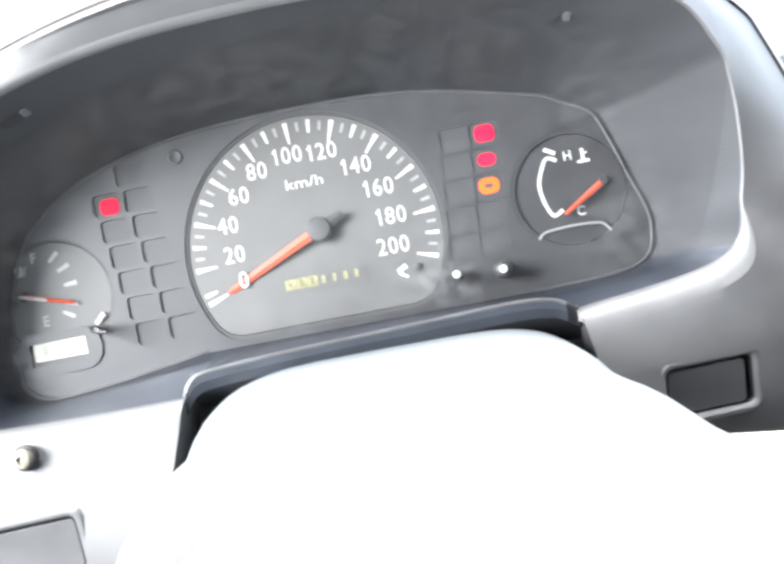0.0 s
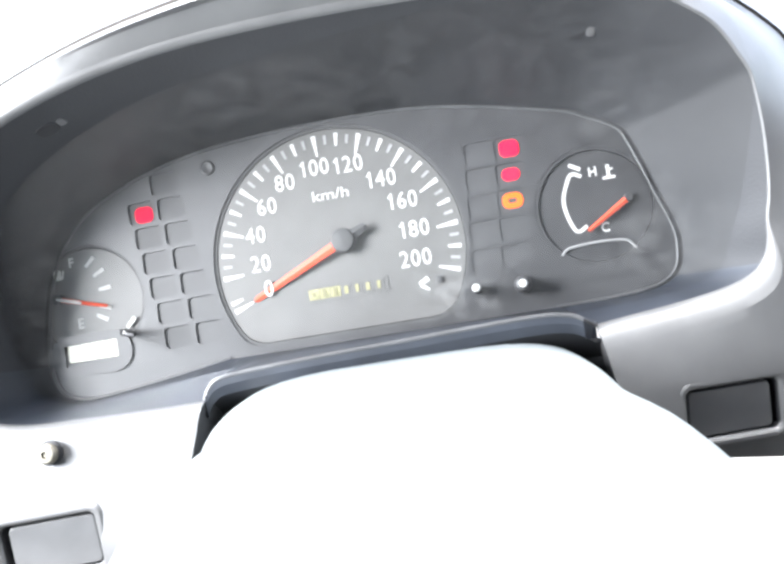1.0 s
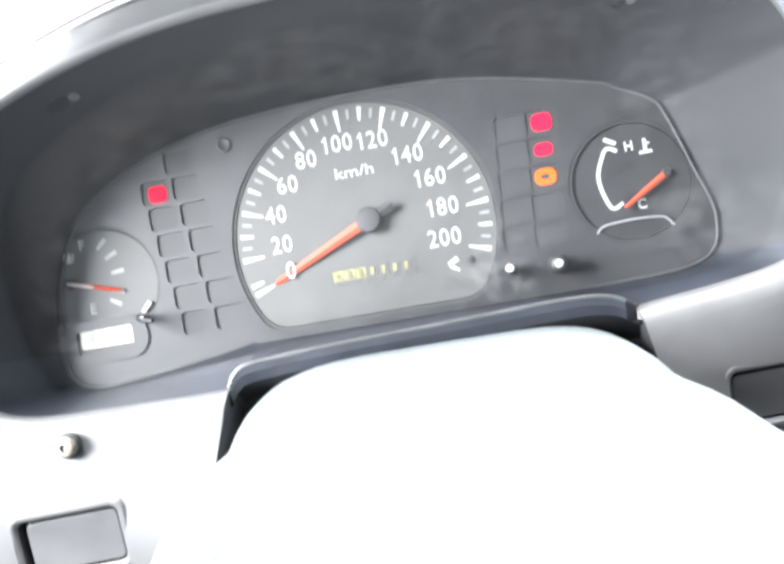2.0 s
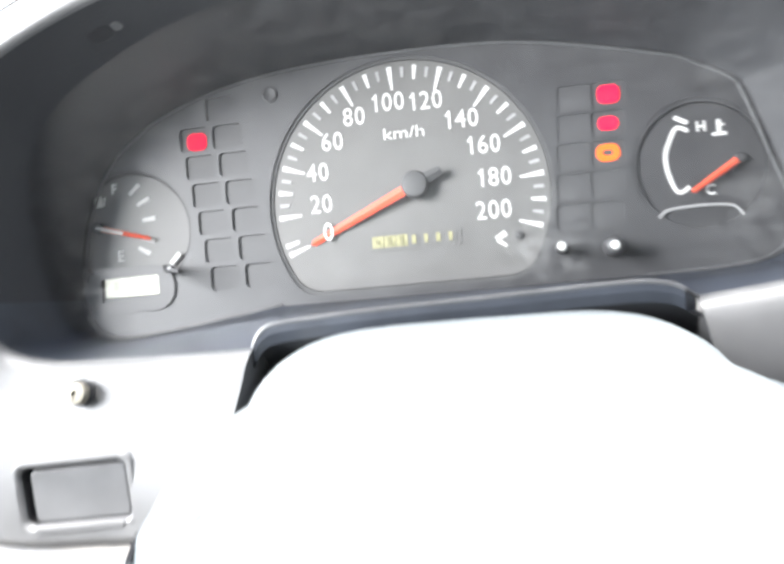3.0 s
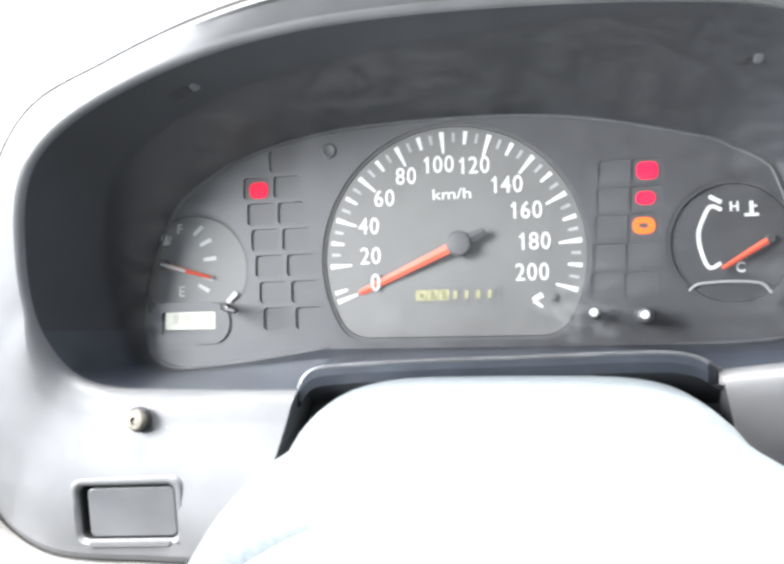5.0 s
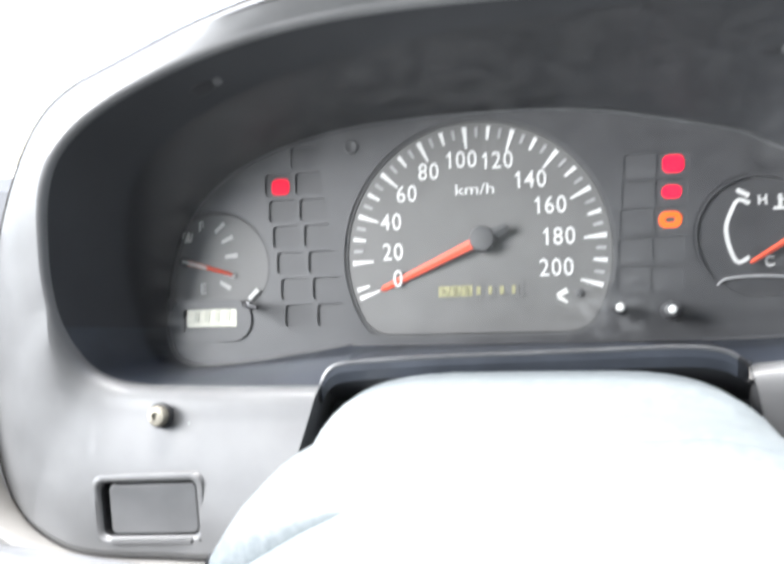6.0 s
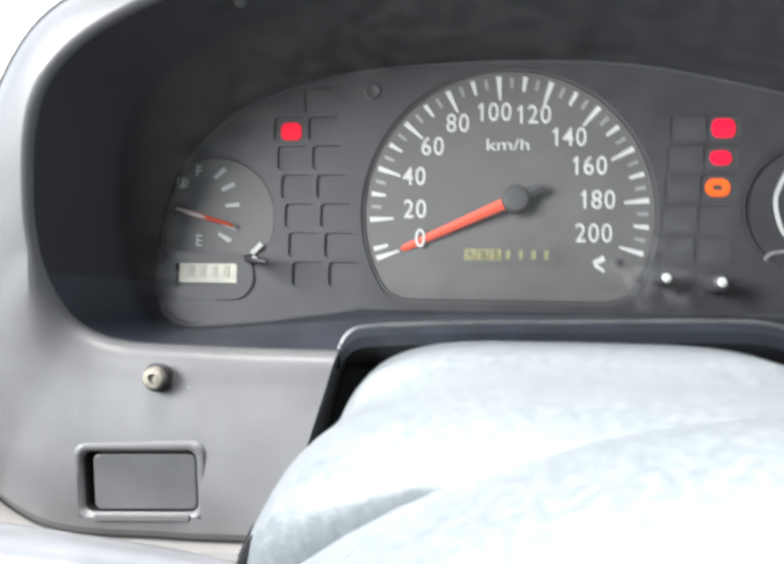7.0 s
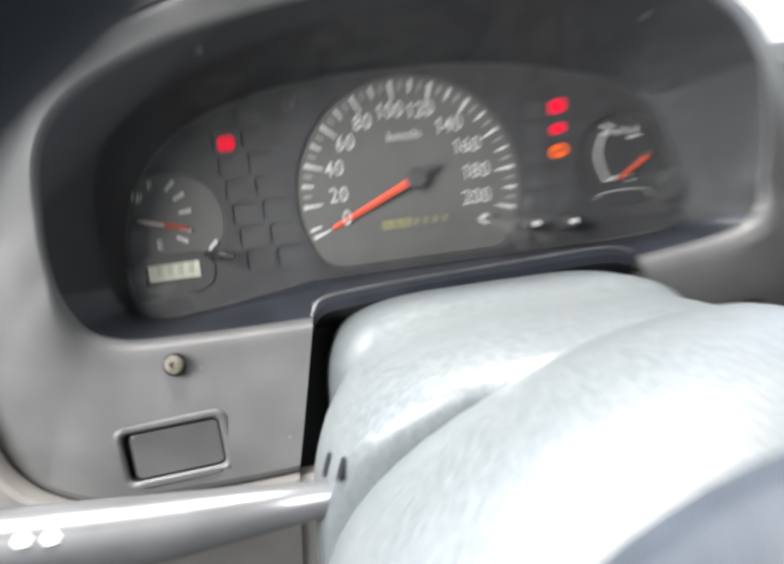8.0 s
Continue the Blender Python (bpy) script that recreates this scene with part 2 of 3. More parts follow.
# the rounded lip, then the flat panel out to its edge, then the edge turned back
lip = []
R_LIP = 0.0065
for i, o in zip(inner, outer):
    d = Vector((o.x - i.x, 0, o.z - i.z))
    flat = d.normalized()
    broad = min(max((-0.016 - i.z) / 0.028, 0), 1)   # the lip is broader along the foot
    broad = broad * broad * (3 - 2 * broad)
    crisp = (1 - broad) * (1 + 0.60 * min(max((i.x - 0.10) / 0.05, 0), 1))   # and crisper up the sides, most of all on the right
    r = min(R_LIP + 0.0045 * broad - 0.0035 * crisp, d.length * 0.45)
    deep = R_LIP + 0.0015 * broad - 0.0035 * crisp
    turn = [i + flat * r * (1 - math.cos(radians(a))) + Vector((0, -deep * math.sin(radians(a)), 0)) for a in (0, 18, 36, 54, 72, 90)]
    crest = turn[-1]
    swell = min(0.0025, 0.045 * d.length)   # the panel is slightly domed
    lip.append((*turn, crest.lerp(o, 0.07) + Vector((0, -0.2 * swell, 0)), crest.lerp(o, 0.33) + Vector((0, -swell, 0)), crest.lerp(o, 0.66) + Vector((0, -swell, 0)), o - flat * 0.0025 + Vector((0, -0.0004, 0)), o + Vector((0, 0.0015, 0)), o + Vector((0, 0.006, 0))))
panel_bm = loft([[l[k] for l in lip] for k in range(12)], False)


def pierce(bm, m, w, h):
    """Cuts a rectangular opening, centred on the pose m, through the panel near it."""
    inv = m.inverted()
    for axis, v in ((0, w / 2), (0, -w / 2), (2, h / 2), (2, -h / 2)):
        n, p = Vector((0, 0, 0)), Vector((0, 0, 0))
        n[axis], p[axis] = 1, v
        near = [f for f in bm.faces if (inv @ f.calc_center_median()).length < 0.09]
        geom = near + list({e for f in near for e in f.edges}) + list({q for f in near for q in f.verts})
        bmesh.ops.bisect_plane(bm, geom=geom, plane_co=m @ p, plane_no=m.to_3x3() @ n, dist=1e-6)
    gone = []
    for f in bm.faces:
        c = inv @ f.calc_center_median()
        if abs(c.x) < w / 2 and abs(c.z) < h / 2 and abs(c.y) < 0.02:
            gone.append(f)
    bmesh.ops.delete(bm, geom=gone, context="FACES")


def on_panel(bm, x, z, lean):
    """The pose on the panel at x, z: its y axis goes into the panel."""
    face = min(bm.faces, key=lambda f: (f.calc_center_median().x - x) ** 2 + (f.calc_center_median().z - z) ** 2)
    n, c = face.normal, face.calc_center_median()
    n = n if n.y < 0 else -n
    y = c.y - (n.x * (x - c.x) + n.z * (z - c.z)) / n.y
    return Matrix.Translation((x, y, z)) @ pose(0, 0, 0, math.degrees(math.atan2(-n.z, -n.y)), 0, math.degrees(math.atan2(n.x, -n.y))) @ pose(0, 0, 0, 0, lean, 0)


panel_bm.normal_update()
POCKETS = [(on_panel(panel_bm, -0.1225, -0.0990, -2.5), 0.0405, 0.0210), (on_panel(panel_bm, 0.1475, -0.0870, 0), 0.0365, 0.0200)]
for m, w, h in POCKETS:
    pierce(panel_bm, m, w + 0.0032, h + 0.0032)
SPECKS = [(on_panel(panel_bm, x, z, 20), r) for x, z, r in ((-0.1070, -0.0662, 0.0003), (-0.0740, -0.1010, 0.0003))]
part("panel", panel_bm, M_PANEL, surround)
for m, r in SPECKS:
    part("chip", slab([(r * math.cos(a) * (1 + 0.3 * math.sin(3 * a)), 1.6 * r * math.sin(a)) for a in np.linspace(0, 6, 9)], -0.00015, 0.0002), M_FAINT, surround, "small pale chip in the panel", m)
away = [Vector((o.x - i.x, 0, o.z - i.z)).normalized() for i, o in zip(inner, outer)]
seal = [(o + Vector((0, 0.004, 0)), o + Vector((0, 0.003, 0)) + d * 0.0022, o + Vector((0, 0.012, 0)) + d * 0.0022) for o, d in zip(outer, away)]
part("edge_seal", loft([[q[k] for q in seal] for k in range(3)], False), M_SEAL, surround, "thin dark seal along the outer edge")
# the hood's skin beyond the seal narrows to nothing down the side
skin = []
for k in range(34, 132):
    o, d = outer[k], away[k]
    g = min(max((k - 34) / 14, 0.02), 1)
    skin.append((o + d * 0.0023 + Vector((0, 0.006, 0)), o + d * (0.003 + 0.006 * g) + Vector((0, 0.008 + 0.007 * g, 0)),
                 o + d * (0.003 + 0.008 * g) + Vector((0, 0.009 + 0.041 * g, 0)), o + d * 0.003 + Vector((0, 0.010 + 0.11 * g, -0.025 * g))))
part("hood_skin", loft([[q[k] for q in skin] for k in range(4)], False), M_PANEL, surround)
# the lip over the column's notch and the black recess round the column
NOTCH = [(-57, -51), (-53.5, -47), (-45, -44.2), (-10, -42.4), (30, -41.4), (75, -40.2), (89, -41.2), (96, -44), (100, -49)]
ridge = [Vector((x, -33, z)) * MM for x, z in smooth_curve(NOTCH, 40)]
for k in range(5):
    ridge[k] = inner[0].lerp(ridge[k], k / 5)
    ridge[-1 - k] = inner[-1].lerp(ridge[-1 - k], k / 5)
floor_back = [Vector((-0.054 + 0.144 * k / 39, -0.004, -0.0375)) for k in range(40)]
under = [r + Vector((0, 0.001, -0.0068)) for r in ridge]
ends = [min(1, k / 4, (39 - k) / 4) for k in range(40)]
part("notch_lip", loft([[f + Vector((0, 0.012, 0)) for f in floor_back], floor_back, [f.lerp(r, 0.6) + Vector((0, 0, 0.0008 * e)) for f, r, e in zip(floor_back, ridge, ends)], [r + Vector((0, 0.002, 0.0008 * e)) for r, e in zip(ridge, ends)], [r + Vector((0, -0.0012, -0.0004)) for r in ridge], [r + Vector((0, -0.001, -0.003)) for r in ridge], under], False), M_FOOT, surround)
# paler than the lip: the edge's highlight is put into its colour
part("notch_bead", tube([r + Vector((0, -0.0006, 0.0003)) for r in ridge], 0.0010, 8), M_BEAD, surround, "thin bead along the arch over the column, its highlight painted pale")
# notch sides: the panel's plastic, its shade given as a darker grey
for k, side in ((0, "notch_wall"), (-1, "notch_wall")):
    e = lip[k]
    part(side, loft([list(e), [Vector((p.x, min(p.y + 0.02, -0.010), p.z)) for p in e], [Vector((p.x, -0.008, p.z)) for p in e]], False), M_PLATE, surround, "side of the column's notch, a darker grey for its shade")
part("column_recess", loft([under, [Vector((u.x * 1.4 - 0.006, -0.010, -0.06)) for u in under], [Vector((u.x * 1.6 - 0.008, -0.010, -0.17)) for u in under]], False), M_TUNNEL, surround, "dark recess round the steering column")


for m, w, h in POCKETS:
    # a blank switch: an opening with a rolled edge and walls coloured dark for the shade inside, and the plate standing
    # in it with its gap at one side
    f = lambda o, y: [(x, y, z) for x, z in o]
    rolled = [f(rounded_rect(w + 2 * e, h + 2 * e, 0.0030 + 0.4 * e), y) for e, y in ((0.0036, 0.0020), (0.0029, 0.0004), (0.0018, 0.0001), (0.0008, 0.0005), (0.0, 0.0022))]
    blank = part("switch_blank", loft(rolled, True), M_PANEL, surround, "blank switch opening with a rolled edge", m, 50)
    part("wall", loft([f(rounded_rect(w, h, 0.0030), 0.0021), f(rounded_rect(w, h, 0.0030), 0.0105), f(rounded_rect(w * 0.5, h * 0.5, 0.001), 0.0106)], True), M_PLATE_WALL, blank, "walls of the opening, coloured dark for the shade inside")
    part("plate", slab(rounded_rect(w - 0.0034, h - 0.0018, 0.0022), 0.0026, 0.0104, 0.0008), M_PLATE, blank, "plain grey blanking plate", pose(0.0013 if m.translation.x < 0 else -0.0010, 0, -0.0003))
    part("ledge", slab(rounded_rect(w - 0.006, 0.0016, 0.0007), -0.0012, 0.001, 0.0006), M_PANEL, blank, "rounded ledge along the foot", pose(0.0008, 0, -h / 2 - 0.0014))
# ---- instrument cluster ----
cluster = thing("instrument_cluster", "dark grey instrument cluster with white-marked dials and lit warning lamps", "instrument cluster")
face_outline = [(b.x * 1.01, b.z * 1.01) for b in back] + [(b.x, b.z * 1.01) for b in reversed(floor_back[1:-1])]
DIAL = Vector((0.0010, 0.0, 0.0004))
R_TICK = 0.0530


def dial_shape(r, low, rc=0.014):
    """A disc cut off level at the foot, with rounded lower corners."""
    xc, zc = math.sqrt((r - rc) ** 2 - (low + rc) ** 2), low + rc
    a0 = math.degrees(math.atan2(zc, xc))
    pts = [(r * math.cos(radians(a)), r * math.sin(radians(a))) for a in np.linspace(a0, 180 - a0, 70)]
    pts += [(-xc + rc * math.cos(radians(a)), zc + rc * math.sin(radians(a))) for a in np.linspace(180 - a0, 270, 9)[1:]]
    pts += [(xc + rc * math.cos(radians(a)), zc + rc * math.sin(radians(a))) for a in np.linspace(-90, a0, 9)[:-1]]
    return [(DIAL.x + x, DIAL.z + z) for x, z in pts]


speedo = part("speedometer", slab(dial_shape(0.0550, -0.0335), -0.0016, 0.0, 0.0003), M_DIAL, cluster, "round speedometer dial with white numerals to 200")
# dark ring in place of the shade in the gap round the dial
part("dial_shade_ring", frame_ring(dial_shape(0.0565, -0.0351), dial_shape(0.0551, -0.0337), -0.0022, 0.0), M_CAP, speedo, "thin dark ring painted for the shaded gap round the dial")


def speed_angle(v):
    """Degrees clockwise from straight up; the scale is closer below 20."""
    return -93 + (v - 20) * 22.2 / 20 if v >= 20 else -109.8 + v * 0.84


def radial(v, r0, r1, w0, w1, y):
    a = radians(speed_angle(v))
    s, c = math.sin(a), math.cos(a)
    return bar(DIAL.x + r0 * s, DIAL.z + r0 * c, DIAL.x + r1 * s, DIAL.z + r1 * c, w0, w1, y)


for v in [0, 5] + list(range(20, 201, 5)):
    if v % 20 == 0:
        part("scale_mark", radial(v, 0.0438, R_TICK, 0.0008, 0.0021, -0.0016), M_WHITE, speedo)
    elif v % 10 == 0 or v == 5:
        part("scale_mark", radial(v, 0.0474, R_TICK, 0.0010, 0.0018, -0.0016), M_WHITE, speedo)
    else:
        part("scale_mark", radial(v, 0.0484, 0.0524, 0.0011, 0.0014, -0.0016), M_FAINT, speedo, "faint grey scale mark")
for v, x, z in ((0, -32.0, -10), (20, -34.4, 1.5), (40, -34.9, 14.3), (60, -28.0, 26.0), (80, -18.4, 35.0), (100, -4.2, 39.2),
                (120, 10.8, 38.1), (140, 24.2, 29.3), (160, 31.9, 18.3), (180, 35.0, 5.3), (200, 33.5, -7.4)):
    word = str(v)
    wide = [3.9 if ch == "1" else 4.85 for ch in word]   # a one takes less room than the other digits
    at_x = x - sum(wide) / 2
    for ch, step in zip(word, wide):
        glyph = lettering(ch, 0.0101, 0.86, 0.00002)
        if ch == "1":
            glyph = join(glyph, bar(-0.0014, 0.0019, 0.0001, 0.0034, 0.0007, 0.0009, 0.0001))
        part("digit", glyph, M_WHITE, speedo, "", pose((at_x + step / 2) * MM, -0.0018 if v else -0.0034, z * MM))
        at_x += step
part("unit_mark", lettering("km/h", 0.0064, 1.32, 0.0), M_WHITE, speedo, "", pose(0.0010, -0.0018, 0.0266))
HUB = Vector((0.004, 0, 0.0054))
ODO = Vector((0.0016, 0, -0.0156))
part("odometer_window", frame_ring(rounded_rect(0.0372, 0.0072, 0.001), rounded_rect(0.0352, 0.0056, 0.0006), -0.0019, -0.0014), M_DIAL, speedo, "", Matrix.Translation(ODO))
part("odometer", slab(rounded_rect(0.0352, 0.0056, 0.0005), -0.0018, -0.0015), M_DIAL, speedo, "", Matrix.Translation(ODO))
for k in range(7):
    lit = k < 3
    at = Matrix.Translation(ODO) @ pose((-14.4 + 4.8 * k) * MM, 0, 0)
    part("odometer_wheel", slab(rounded_rect(0.0046, 0.0046, 0.0003), -0.0021, -0.0016), M_ODO if lit else M_DIAL, speedo, "yellowed odometer wheel" if lit else "dull odometer wheel", at)
    tall = 0.0009 if k == 0 else 0.0017   # worn figures, no longer legible
    part("digit", bar(0, -tall, 0, tall, 0.0013 + 0.0005 * (k % 2), 0.0016, -0.0021), M_WORN if lit else M_ODO, speedo, "", at)
TIP = Vector((-0.0395, 0, -0.0140))


def pointer(base, tip, w0, w1, y, thick, dip=0.0):
    """A tapered pointer with a ridge along it."""
    d = (tip - base).normalized()
    n = Vector((-d.z, 0, d.x))
    rings = []
    for s, w in ((0, w0), (0.75, w0 + (w1 - w0) * 0.75), (0.97, w1), (1, w1 * 0.3)):
        p = base.lerp(tip, s) + Vector((0, dip * s, 0))
        rings.append([p + n * w / 2 + Vector((0, y, 0)), p + Vector((0, y - thick, 0)), p - n * w / 2 + Vector((0, y, 0)), p + Vector((0, y + 0.0006, 0))])
    return loft(rings, True, True)


part("needle", pointer(HUB.lerp(TIP, 0.1), TIP, 0.0040, 0.0026, -0.0056, 0.0006, 0.0036), M_NEEDLE, speedo, "orange-red speedometer needle at zero")
part("needle_tail", pointer(HUB, HUB + (HUB - TIP).normalized() * 0.0118, 0.0056, 0.0034, -0.0052, 0.0012), M_CAP, speedo, "short black counterweight of the needle")
part("hub_cap", turned([(0.0052, -0.0016), (0.0053, -0.0060), (0.0047, -0.0070), (0.003, -0.0073)]), M_CAP, speedo, "round black needle hub", Matrix.Translation(HUB))


# fuel gauge
def ring_outline(cx, cz, r, n=48):
    return [(cx + r * math.cos(2 * math.pi * k / n), cz + r * math.sin(2 * math.pi * k / n)) for k in range(n)]


fuel = part("fuel_gauge", slab(ring_outline(-0.1155, -0.0025, 0.0245), -0.0014, 0, 0.0003), M_DIAL, cluster, "small round fuel gauge reading low", pose(0.0008, 0, 0.0002))
part("gauge_rim", frame_ring(ring_outline(-0.1155, -0.0025, 0.0259), ring_outline(-0.1155, -0.0025, 0.0246), -0.0022, 0), M_CAP, fuel)
FP = Vector((-0.1302, 0, 0.001))
for a in (42, 25, 5, -17, -30):
    s, c = math.sin(radians(a)), math.cos(radians(a))
    part("scale_mark", bar(FP.x + 0.0190 * c, FP.z + 0.0190 * s, FP.x + 0.0248 * c, FP.z + 0.0248 * s, 0.0014, 0.0019, -0.0014), M_WHITE, fuel)
part("letter", lettering("F", 0.006, 0.9, 0.0001), M_GLASSWHITE, fuel, "", pose(-0.1228, -0.0016, 0.0165))
part("letter", lettering("E", 0.0065, 0.9, 0.0001), M_WHITE, fuel, "", pose(-0.1218, -0.0016, -0.0115))
pump = join(slab(rounded_rect(0.0035, 0.0045, 0.0005), -0.0018, -0.0014), bar(0.0022, -0.002, 0.003, 0.0018, 0.0006, 0.0006, -0.0014))
part("pump_symbol", pump, M_GLASSWHITE, fuel, "pale fuel pump symbol", pose(-0.1300, 0, 0.0120))
part("needle", pointer(FP, Vector((-0.1068, 0, -0.0056)), 0.0022, 0.0013, -0.0042, 0.0006), M_NEEDLE, fuel, "slim faded red needle with white root")
part("needle_root", pointer(FP, Vector((-0.1185, 0, -0.0024)), 0.0016, 0.0013, -0.0049, 0.0003), M_WHITE, fuel, "white root of the needle")
part("hub_cap", turned([(0.0024, -0.0014), (0.0024, -0.0046), (0.0019, -0.0050)]), M_CAP, fuel, "", Matrix.Translation(FP))
disp = part("clock_display", slab(rounded_rect(0.0245, 0.0092, 0.0008), -0.0040, -0.0005, 0.0003), M_LCD, fuel, "pale backlit digital display", pose(-0.1163, 0, -0.0237))
part("display_surround", frame_ring(rounded_rect(0.0385, 0.0185, 0.0085), rounded_rect(0.0250, 0.0097, 0.0009), -0.0042, 0), M_FACE, fuel, "", pose(-0.1175, 0, -0.0255))
for k in range(4):
    part("segment", bar(-0.0075 + 0.0048 * k, -0.0022, -0.0070 + 0.0048 * k, 0.0022, 0.0022, 0.0022, -0.0040), M_SEGMENT, disp, "faint display segment")
part("set_pin", tube([(-0.1010, -0.003, -0.0185), (-0.0960, -0.016, -0.0192), (-0.0915, -0.022, -0.0205), (-0.0880, -0.023, -0.0214)], [0.0017, 0.0015, 0.0011, 0.0008]), M_BLACK, fuel, "short black set pin")
part("mark", bar(-0.0995, -0.0165, -0.0955, -0.0125, 0.0016, 0.0020, -0.0030), M_WHITE, fuel)

# temperature gauge
TC = (0.1115, 0.002)
temp = part("temperature_gauge", slab(ring_outline(*TC, 0.0235), -0.0014, 0, 0.0003), M_FACE, cluster, "small round temperature gauge reading cold")
part("gauge_rim", frame_ring(ring_outline(*TC, 0.0253), ring_outline(*TC, 0.0236), -0.0026, 0), M_FACE, temp)
arc = smooth_curve([(0.1080, 0.0152), (0.1040, 0.0168), (0.1013, 0.0127), (0.0990, 0.006), (0.1000, -0.0018), (0.1027, -0.0076), (0.1070, -0.0058)], 30)
part("scale_arc", join(*[bar(a[0], a[1], b[0], b[1], 0.0015, 0.0015, -0.0014) for a, b in zip(arc[:-1], arc[1:])]), M_WHITE, temp, "white curved scale line")
part("scale_mark", bar(0.1035, 0.0208, 0.1080, 0.0182, 0.0016, 0.0016, -0.0014), M_WHITE, temp)
part("letter", lettering("H", 0.0055, 0.95, 0.0001), M_WHITE, temp, "", pose(0.1128, -0.0016, 0.0162))
part("letter", lettering("C", 0.0055, 0.95, 0.0001), M_WHITE, temp, "", pose(0.1143, -0.0016, -0.0078))
therm = join(bar(0, -0.002, 0, 0.003, 0.0014, 0.0014), bar(-0.0026, -0.0024, 0.0026, -0.0024, 0.0012, 0.0012), bar(0.0004, 0.001, 0.002, 0.001, 0.0008, 0.0008))
part("thermometer_symbol", therm, M_WHITE, temp, "", pose(0.1192, -0.0014, 0.0153))
part("needle", pointer(Vector((0.1240, 0, 0.0022)), Vector((0.1070, 0, -0.0082)), 0.0026, 0.0016, -0.0042, 0.0006), M_NEEDLE, temp, "slim red needle at cold")
part("hub_cap", turned([(0.0019, -0.0014), (0.0019, -0.0038), (0.0015, -0.0042)]), M_FACE, temp, "", pose(0.1255, 0, 0.003))
rib = smooth_curve([(0.0940, -0.0175), (0.0965, -0.0148), (0.1000, -0.0137), (0.1100, -0.0132), (0.1195, -0.0138), (0.1228, -0.0150), (0.1252, -0.0182)], 24)
part("cover_rib", tube([(p[0], -0.0024, p[1]) for p in rib], 0.0006, 6), M_FAINT, temp, "pale raised edge under the gauge")


# warning lamps: shallow windows through the face plate, in two slanting pairs of columns
Y_FACE = -0.0030
W_LAMP, H_LAMP = 0.0124, 0.0096
LAMPS = []
for k in range(7):
    LAMPS.append((-86.7 + 1.78 * k, 44.7 - 11.45 * k, "red" if k == 1 else ""))
    LAMPS.append((-72.9 + 1.9 * k, 44.7 - 11.45 * k, ""))
for k in range(5):
    zr = 32.3 - 11.1 * k if k < 3 else 10.1 - 11.6 * (k - 2)
    LAMPS.append((80.2 - 1.0 * k, zr, ("red", "small red", "amber", "", "")[k]))
    LAMPS.append((67.3 - 1.0 * k, zr, ""))
LAMPS = [l for l in LAMPS if not (l[1] > 40 and l[0] < -80)]


def pierced_plate(outline, holes, y0, y1):
    """A plate with openings through it, their walls going back to y1."""
    bm = bmesh.new()
    edges = []
    for loop in [outline] + holes:
        fr = [bm.verts.new((x, y0, z)) for x, z in loop]
        bk = [bm.verts.new((x, y1, z)) for x, z in loop]
        for i in range(len(loop)):
            j = (i + 1) % len(loop)
            bm.faces.new((fr[i], fr[j], bk[j], bk[i]))
            edges.append(bm.edges.get((fr[i], fr[j])))
    bmesh.ops.triangle_fill(bm, use_beauty=True, use_dissolve=False, edges=edges, normal=(0, -1, 0))
    return bm


holes = [rounded_rect(W_LAMP, H_LAMP, 0.0018, 5, x * MM, z * MM) for x, z, lit in LAMPS]
holes += [dial_shape(0.0564, -0.0350), ring_outline(-0.1147, -0.0023, 0.0258), ring_outline(*TC, 0.0252)]
part("face_plate", pierced_plate(face_outline, holes, Y_FACE, 0.0004), M_FACE, cluster)
part("back_plate", slab(face_outline, 0.0004, 0.009), M_BLACK, cluster)
for x, z, lit in LAMPS:
    label = {"": "dark unlit warning lamp window", "amber": "lit amber warning lamp"}.get(lit, "lit red warning lamp")
    lamp = part("warning_lamp", slab(rounded_rect(W_LAMP + 0.0004, H_LAMP + 0.0004, 0.0018), -0.0019 if x < 0 else -0.0025, 0.0003), M_WELL, cluster, label, pose(x * MM, 0, z * MM))
    if lit == "amber":
        part("glowing_symbol", frame_ring(rounded_rect(0.0088, 0.0066, 0.003), rounded_rect(0.0037, 0.0021, 0.001), -0.0029, -0.0024), M_AMBER, lamp, "glowing amber ring symbol")
    elif lit:
        w, h = (0.0076, 0.0052) if lit == "small red" else (0.0082, 0.0070)
        deep = 0.0 if x < 0 else -0.0006
        part("glowing_symbol", slab(rounded_rect(w, h, 0.0024), -0.0023 + deep, -0.0018 + deep), M_RED, lamp, "glowing red symbol", pose(0.0007, 0, -0.0008) if x < 0 else None)
# the face's edge carries a painted highlight in the same pale grey
bead = [Vector((b.x * 0.985, Y_FACE - 0.0002, b.z * 0.985)) for b in back]
part("face_bead", tube(bead, 0.0006, 8), M_BEAD, cluster, "thin raised bead round the face, paler for its highlight")
# reset knobs and the worn spot below the 200 mark
for x, z, r, name in ((0.0575, -0.0245, 0.0022, "reset_knob"), (0.0765, -0.0258, 0.0036, "reset_knob")):
    k = part(name, turned([(r, 0.0), (r, -0.014), (r * 0.8, -0.0165), (r * 0.4, -0.0172)]), M_WELL, cluster, "small black reset knob, a glint painted pale on its tip", pose(x, 0, z))
    # pale disc painted for the point of glare on the knob
    part("tip", turned([(0.0017, -0.0168), (0.0016, -0.0178), (0.0010, -0.0182)], 14), M_GLASSWHITE, k)
